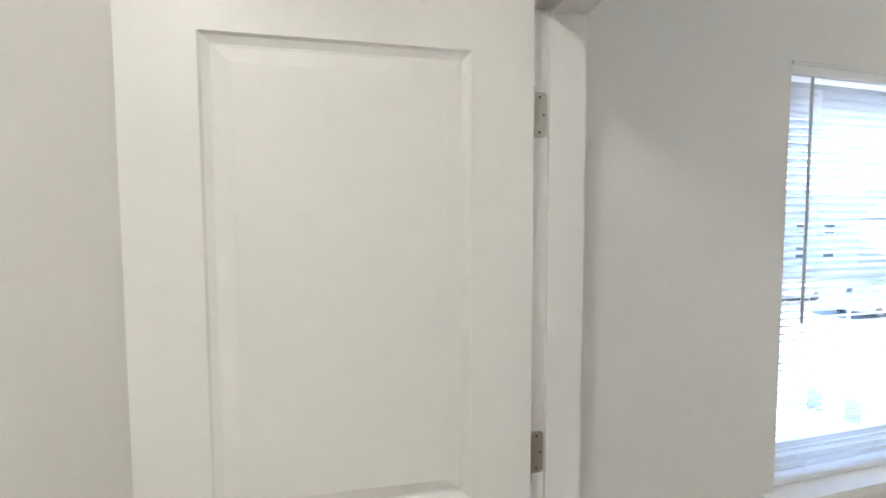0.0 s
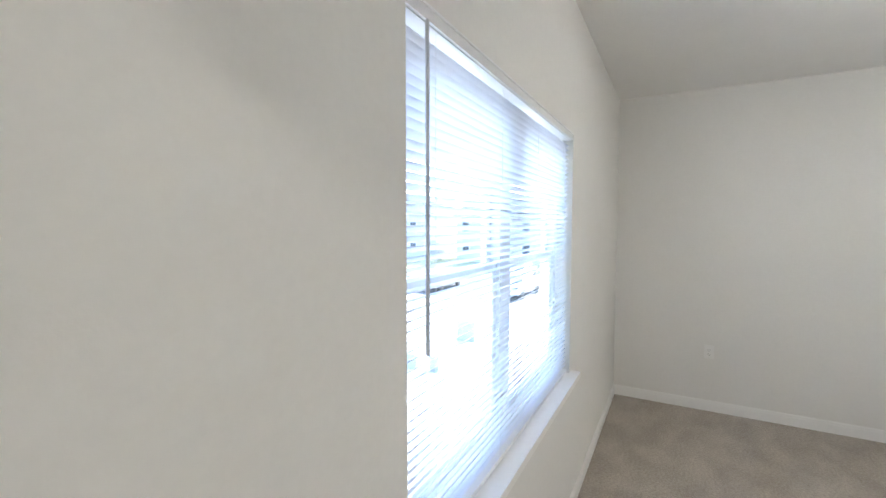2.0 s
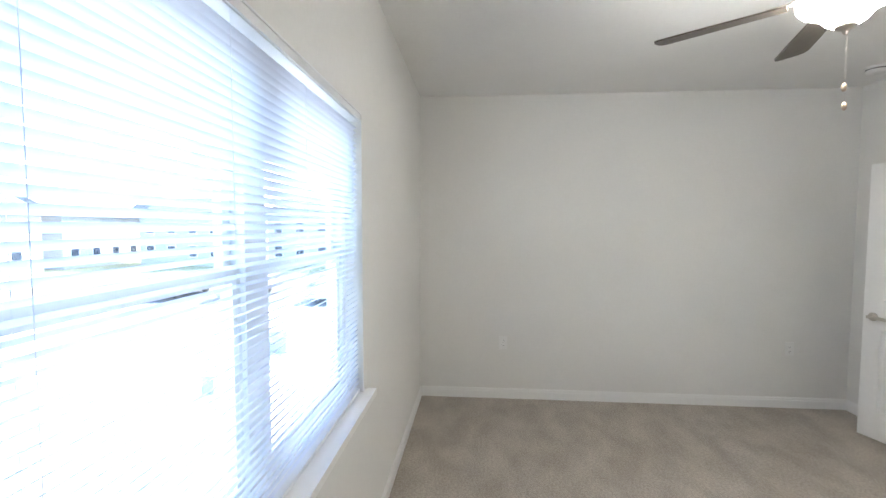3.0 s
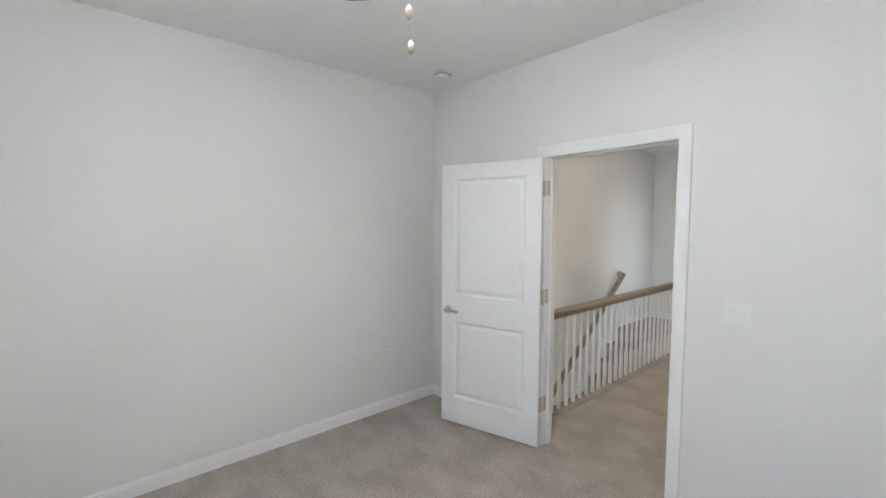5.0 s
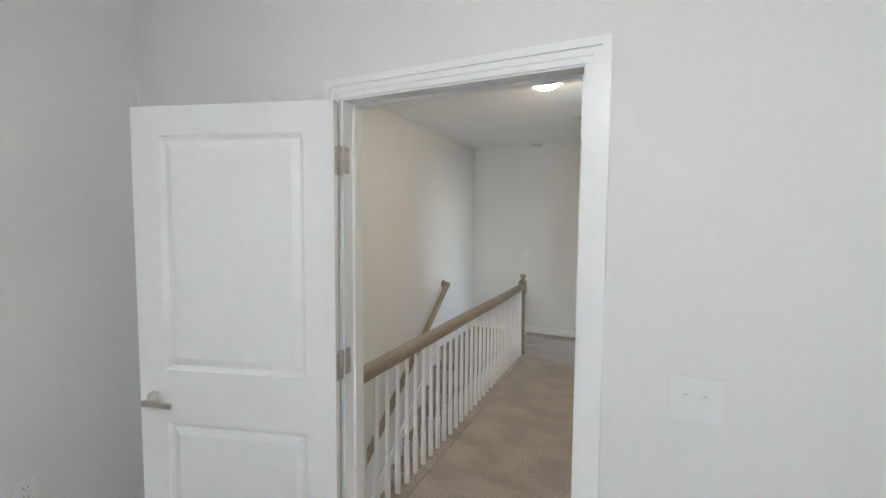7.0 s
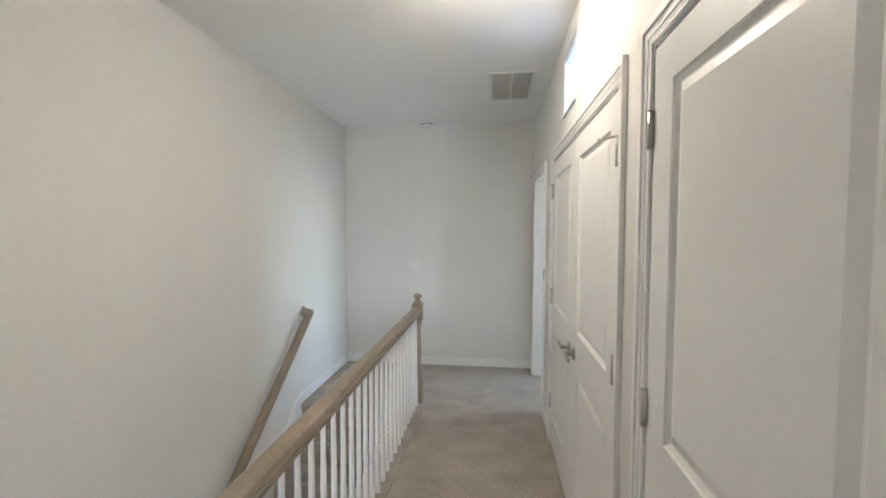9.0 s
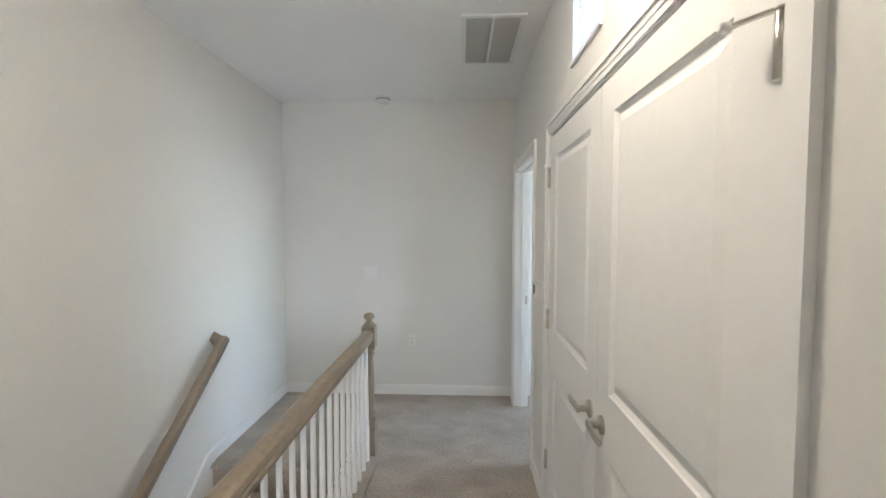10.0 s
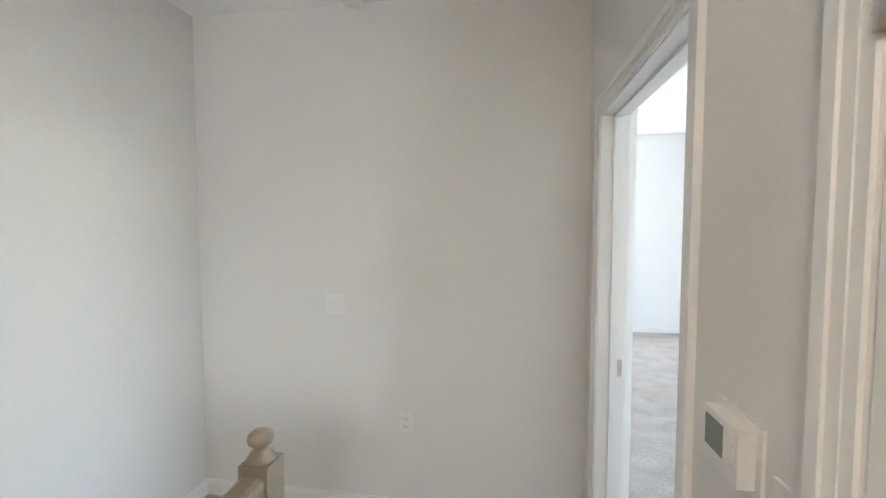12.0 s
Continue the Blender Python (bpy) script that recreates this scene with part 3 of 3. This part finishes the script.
wall_plate("light_switch", pose(3.215, YD, 1.155, 0, 0, 180), .125, .118, "white double toggle switch beside the bedroom door", "light switch", 2)
wall_plate("light_switch", pose(4.838, YE, 1.154, 0, 0, 180), .118, .118, "white double toggle switch on the hall's end wall", "light switch", 2)
wall_plate("light_switch", pose(XR, -6.068, 1.145, 0, 0, 90), .075, .118, "white toggle switch beside the thermostat", "light switch", 1)


def thermostat():
    root = thing("thermostat", pose(XR, -6.208, 1.20, 0, 0, 90), "white wall thermostat with a grey screen", "thermostat")
    part("back_plate", boxes((-.074, -.006, -.06, .074, 0, .06), bevel=.003), PLASTIC, root)
    body = part("body", boxes((-.058, -.033, -.048, .058, -.006, .048), bevel=.006), PLASTIC, root)
    part("screen", boxes((-.05, -.0345, -.022, .012, -.0325, .034)), SCREEN, body, "grey display")
    for z in (-.02, .01, .03):
        part("button", boxes((.026, -.035, z - .006, .046, -.0325, z + .006), bevel=.001), PLASTIC, body)


thermostat()


def dome_light(x, y, glassy, label):
    root = thing("dome_light", pose(x, y, H), label, "ceiling light")
    part("pan", lathe([(.126, -.062), (.14, -.06), (.156, -.05), (.162, -.036), (.154, -.024), (.166, -.012), (.168, 0)]), NICKEL, root, "stepped satin nickel ring")
    part("dome", lathe([(.012, -.128), (.05, -.123), (.085, -.108), (.11, -.085), (.124, -.058), (.127, -.046)]), glassy, root, "lit frosted glass dome")
    part("knob", lathe([(.003, -.145), (.008, -.14), (.007, -.133), (.012, -.129), (.012, -.126)], 16), NICKEL, root)


dome_light(4.02, -4.70, DOME, "flush nickel ceiling light with a lit glass dome")
# Bath light is out of view; its place and fixture are assumed.
dome_light(.05, -.5, BATHDOME, "unseen flush bath ceiling light, its lit nickel dome assumed")


def ceiling_vent():
    x0, x1, y0, y1 = 3.625, 3.985, -6.745, -6.06
    root = thing("ceiling_vent", Matrix(), "white return-air grille on the hall ceiling", "air vent")
    f = .028
    c = (x0 + x1) / 2
    part("frame", boxes((x0, y0, H - .012, x1, y0 + f, H), (x0, y1 - f, H - .012, x1, y1, H), (x0, y0 + f, H - .012, x0 + f, y1 - f, H), (x1 - f, y0 + f, H - .012, x1, y1 - f, H), bevel=.002), PLASTIC, root)
    part("bar", boxes((c - .008, y0 + f, H - .011, c + .008, y1 - f, H - .001)), PLASTIC, root)
    # Dark sheet on the ceiling stands in for the shade inside a duct.
    part("backing", boxes((x0 + f, y0 + f, H - .002, x1 - f, y1 - f, H - .0005)), DUCT_SHADE, root)
    n = 46
    for a, b in ((x0 + f, c - .008), (c + .008, x1 - f)):
        bm = bmesh.new()
        box(bm, 0, -.0035, -.0008, b - a, .0035, .0008)
        bm.transform(Matrix.Rotation(radians(35), 4, "X"))
        me = mesh("slat", bm, GRILLE)
        for i in range(n):
            shared("slat", me, root, pose(a, y0 + f + (i + .5) * (y1 - y0 - 2 * f) / n, H - .0065))


ceiling_vent()


def hatch():
    x0, x1, y0, y1 = 3.86, 4.50, -3.98, -3.3
    root = thing("attic_hatch", Matrix(), "white attic hatch with a moulded frame in the ceiling", "attic hatch", kind="structure")
    f = .055
    part("frame", boxes((x0, y0, H - .016, x1, y0 + f, H), (x0, y1 - f, H - .016, x1, y1, H), (x0, y0 + f, H - .016, x0 + f, y1 - f, H), (x1 - f, y0 + f, H - .016, x1, y1 - f, H), bevel=.004), TRIM, root)
    part("panel", boxes((x0 + f, y0 + f, H - .005, x1 - f, y1 - f, H)), CEIL, root)


hatch()

# ---- high window over the closets ----
hw = thing("window_2", Matrix(), "small high window with a white blind", "window", kind="structure")
part("window_frame", boxes((XR - T + .005, TW0, TWZ, XR - T + .05, TW0 + .03, 2.62), (XR - T + .005, TW1 - .03, TWZ, XR - T + .05, TW1, 2.62), (XR - T + .005, TW0 + .03, TWZ, XR - T + .05, TW1 - .03, TWZ + .03), (XR - T + .005, TW0 + .03, 2.59, XR - T + .05, TW1 - .03, 2.62)), VINYL, hw)
pp = part("pane", boxes((XR - T + .025, TW0 + .03, TWZ + .03, XR - T + .03, TW1 - .03, 2.59)), GLASS, hw)
pp.visible_shadow = False
part("window_sill", boxes((XR - T + .05, TW0 + .001, TWZ, XR + .012, TW1 - .001, TWZ + .012), bevel=.002), TRIM, hw)
hb = blind("mini_blind", 0, TW1 - TW0 - .01, 0, 2.62 - TWZ - .014, 0, "small white mini blind in the high window", 50, .0215, False)
hb.matrix_world = pose(XR - .035, TW0 + .005, TWZ + .013, 0, 0, 90)

# ---- bright room window ----
w3 = window("window_3", 2.25, 3.25, 1.03, 2.49, FY0 - .06, "bright white vinyl window of the room beyond", False, 1.76)
part("window_sill", boxes((2.22, FY0 - .02, 1.005, 3.28, FY0 + .03, 1.03), bevel=.003), TRIM, w3)

# ---- stairs ----
RISE, RUN, Y0 = .190, .248, YS
stairs = thing("staircase", Matrix(), "carpeted straight stairs going down between walls", "stairs")
for k in range(1, 15):
    z, y = -RISE * k, Y0 + RUN * (k - 1)
    bm = boxes((XS + .002, y - .0, z - .30, XL - .02, y + RUN, z))
    part("step", bm, CARPET, stairs)
    part("nosing", lathe([(.017, 0), (.017, XL - .022 - XS)], 12, "X", (XS + .002, y + RUN + .004, z - .0165)), CARPET, stairs)
part("nosing", lathe([(.017, 0), (.017, XL - .022 - XS)], 12, "X", (XS + .002, Y0 + .004, -.0165)), CARPET, stairs)
for x in (XS + .0005, XL - .0205):
    s = RISE / RUN
    bm = bmesh.new()
    top, deep = .12, .34
    pts = [(Y0 - .03, .088), (Y0 + .05, .088 - .02), (Y0 + 3.45, .068 - 3.4 * s), (Y0 + 3.45, .068 - 3.4 * s - deep), (Y0 - .03, -deep + .05)]
    if x < 5:
        pts[0], pts[1] = (Y0 - .03, -.02), (Y0 + .16, -.02)
    loops = [[bm.verts.new((xx, y, z)) for y, z in pts] for xx in (x, x + .02)]
    bm.faces.new(loops[0])
    bm.faces.new(list(reversed(loops[1])))
    for i in range(len(pts)):
        bm.faces.new((loops[0][i], loops[1][i], loops[1][(i + 1) % len(pts)], loops[0][(i + 1) % len(pts)]))
    bmesh.ops.recalc_face_normals(bm, faces=bm.faces)
    part("skirt_board", bm, TRIM, stairs, "white painted skirt board")

GRIP = [(-.03, -.02), (-.022, -.034), (.022, -.034), (.03, -.02), (.033, .0), (.03, .016), (.02, .026), (0, .03), (-.02, .026), (-.03, .016), (-.033, .0)]


def wall_rail():
    s = RISE / RUN
    y1, z1 = -6.443, .823
    xc = XL - .075
    root = thing("wall_handrail", Matrix(), "taupe wooden handrail on brackets along the stair wall", "handrail")
    part("rail", sweep([(xc, y1 + 3.3, z1 - 3.3 * s), (xc, y1, z1)], GRIP), RAILWOOD, root)
    c = 1 / math.sqrt(1 + s * s)
    bm = sweep([(xc - .012, y1 + .006, z1 - .006), (XL - .001, y1 - .022, z1 + .026)], [(u * c - v * s * c, u * s * c + v * c) for u, v in ((-.066, -.033), (.003, -.033), (.003, .02), (-.006, .029), (-.058, .029), (-.066, .02))])
    part("return", bm, RAILWOOD, root)
    for k in (.35, 1.6, 2.9):
        y, z = y1 + k, z1 - k * s
        part("bracket", sweep([(XL - .001, y, z - .085), (XL - .03, y, z - .085), (xc, y, z - .07), (xc, y, z - .03)], [(-.007, -.007), (.007, -.007), (.007, .007), (-.007, .007)]), NICKEL, root, "nickel rail bracket")


wall_rail()


def balustrade():
    xc, ye, yn = 4.607, YD - T, -6.516
    root = thing("balustrade", pose(xc, 0, 0), "white square-turned balusters under a taupe wooden rail with a newel", "railing")
    rail = [(-.032, -.028), (-.024, -.034), (.024, -.034), (.032, -.028), (.034, -.012), (.03, -.004), (.034, .008), (.03, .024), (.016, .033), (-.016, .033), (-.03, .024), (-.034, .008), (-.03, -.004), (-.034, -.012)]
    part("handrail", sweep([(.003, ye, .844), (.003, yn + .04, .844)], [(a * 1.15, b * 1.06) for a, b in rail]), RAILWOOD, root, "taupe stained wooden handrail")
    part("shoe", boxes((-.066, yn + .04, 0, .06, ye, .014), bevel=.003), CARPET, root)
    # newel: square base and head, turned shaft and ball top
    newel = part("newel", boxes((-.044, yn - .044, 0, .044, yn + .044, .27), bevel=.006), RAILWOOD, root, "taupe turned newel post")
    part("head", boxes((-.044, yn - .044, 0.756, .044, yn + .044, .904), bevel=.008), RAILWOOD, newel)
    part("shaft", lathe([(.043, 0.268), (.03, 0.285), (.041, 0.3), (.04, 0.312), (.027, 0.325), (.031, 0.36), (.034, 0.45), (.030, 0.626), (.026, 0.691), (.03, 0.698), (.039, 0.71), (.039, 0.72), (.03, 0.73), (.041, 0.742), (.043, 0.758)], 24, at=(0, yn, 0)), RAILWOOD, newel)
    part("finial", lathe([(.04, 0.902), (.043, 0.91), (.034, 0.92), (.031, 0.928), (.022, 0.937), (.02, 0.944), (.034, 0.956), (.038, 0.968), (.034, 0.981), (.022, 0.99), (.006, 0.994)], 24, at=(0, yn, 0)), RAILWOOD, newel)
    bm = bmesh.new()
    prof = [(.0165, 0, 4), (.0165, .235, 4), (.0125, .252, 0), (.0165, .258, 0), (.0165, .268, 0), (.0125, .28, 0), (.0145, .33, 0), (.0105, .80, 0)]
    rings = []
    for r, z, sq in prof:
        ring = []
        for i in range(8):
            a = 2 * math.pi * (i + .5) / 8
            if sq:
                u, v = math.cos(a), math.sin(a)
                k = r / max(abs(u), abs(v))
            else:
                u, v, k = math.cos(a), math.sin(a), r
            ring.append(bm.verts.new((u * k, v * k, z)))
        rings.append(ring)
    for a, b in zip(rings, rings[1:]):
        for i in range(8):
            bm.faces.new((a[i], a[(i + 1) % 8], b[(i + 1) % 8], b[i]))
    bm.faces.new(list(reversed(rings[0])))
    bm.faces.new(rings[-1])
    me = mesh("baluster", bm, TRIM)
    for k in range(32):
        shared("baluster", me, root, pose(0, BAL0 + .1105 * k, .012))


BAL0 = -6.416
balustrade()


# ---- outside the bedroom window ----
setting("ground", boxes((-300, -300, -3.2, 300, 300, -3.1)), GRASS, "dry lawn around the house", "ground")
setting("pavement", boxes((-30, YO + .6, -3.1, 25, 20, -3.06), (8, -20, -3.1, 25, YO + .6, -3.06)), CONCRETE, "pale sunlit concrete drive and yard", "pavement")
setting("road", boxes((-120, 20, -3.1, 25, 33, -3.075), (25, -60, -3.1, 38, 33, -3.075)), ASPHALT_GLARE, "asphalt street, paled by window glare", "road")


def utility_box(x, y, w, h):
    root = thing("utility_box", pose(x, y, -3.06), "steel utility cabinet on the concrete, paled by window glare", "utility box", "utility boxes")
    part("body", boxes((-w / 2, -w / 2, 0, w / 2, w / 2, h), bevel=.03), UTILITY_GLARE, root)
    part("lid", boxes((-w / 2 - .03, -w / 2 - .03, h, w / 2 + .03, w / 2 + .03, h + .07), bevel=.02), UTILITY_GLARE, root)


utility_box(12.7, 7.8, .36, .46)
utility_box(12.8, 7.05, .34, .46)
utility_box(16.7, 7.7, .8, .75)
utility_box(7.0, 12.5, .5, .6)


def parked_car(x, y, turn):
    root = thing("parked_car", pose(x, y, -3.05, 0, 0, turn), "parked car on the street, paled by window glare", "car", "parked cars")
    bm = bmesh.new()
    prof = [(-2.2, .3), (-2.2, .75), (-1.9, .95), (-1.3, 1.0), (-.7, 1.45), (.7, 1.45), (1.4, .98), (2.1, .85), (2.25, .6), (2.25, .3)]
    loops = [[bm.verts.new((u, s * (.85 if z < 1.1 else .68), z)) for u, z in prof] for s in (-1, 1)]
    bm.faces.new(loops[0])
    bm.faces.new(list(reversed(loops[1])))
    for i in range(len(prof)):
        j = (i + 1) % len(prof)
        bm.faces.new((loops[0][i], loops[0][j], loops[1][j], loops[1][i]))
    bmesh.ops.recalc_face_normals(bm, faces=bm.faces)
    soft(bm, .06)
    part("body", bm, CARPAINT_GLARE, root)
    for u in (-1.4, 1.4):
        for s in (-.8, .72):
            part("wheel", lathe([(.2, 0), (.31, .01), (.31, .19), (.2, .2)], 20, "Y", (u, s - .06, .32)), DARK, root)


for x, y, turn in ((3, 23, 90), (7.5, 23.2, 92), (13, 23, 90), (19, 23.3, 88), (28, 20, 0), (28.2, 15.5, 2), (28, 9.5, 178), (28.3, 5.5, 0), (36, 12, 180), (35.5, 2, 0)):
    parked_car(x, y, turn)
post = thing("lamp_post", pose(17.5, 10.2, -3.06), "slim grey post beside the drive", "post")
part("pole", lathe([(.07, 0), (.05, .3), (.04, 2.2), (.035, 2.3)], 12), GRILLE, post)
part("cap", lathe([(.07, 2.3), (.09, 2.4), (.06, 2.6), (.01, 2.65)], 12), DARK, post)


def house(x, y, w, d, h):
    root = thing("house", pose(x, y, -3.1), "grey sided house with a dark gabled roof across the street", "house", "houses")
    part("wall", boxes((-w / 2, 0, 0, w / 2, d, h)), SIDING, root)
    bm = bmesh.new()
    v = [bm.verts.new(c) for c in ((-w / 2 - .4, -.5, h), (w / 2 + .4, -.5, h), (w / 2 + .4, d + .5, h), (-w / 2 - .4, d + .5, h), (-w / 2 - .4, d / 2, h + 2.6), (w / 2 + .4, d / 2, h + 2.6))]
    for f in ((0, 1, 5, 4), (2, 3, 4, 5), (0, 4, 3), (1, 2, 5), (3, 2, 1, 0)):
        bm.faces.new([v[i] for i in f])
    part("roof", bm, ROOFING_GLARE, root)
    for k in range(int(w / 2.6)):
        for z in (1.0, 3.7):
            u = -w / 2 + 1.3 + k * 2.6
            wd = part("window", boxes((u - .55, -.05, z, u + .55, 0.01, z + 1.4)), VINYL, root)
            part("pane", boxes((u - .46, -.06, z + .09, u + .46, -.049, z + 1.31)), GLASSDARK, wd)
    return root


for i in range(7):
    house(-24 + i * 14.5, 42 + (i % 3), 11.5, 9, 5.6)
for i in range(4):
    h = house(0, 0, 11.5, 9, 5.6)
    h.matrix_world = pose(48 + i % 2, 34 - i * 15, -3.1, 0, 0, -90)
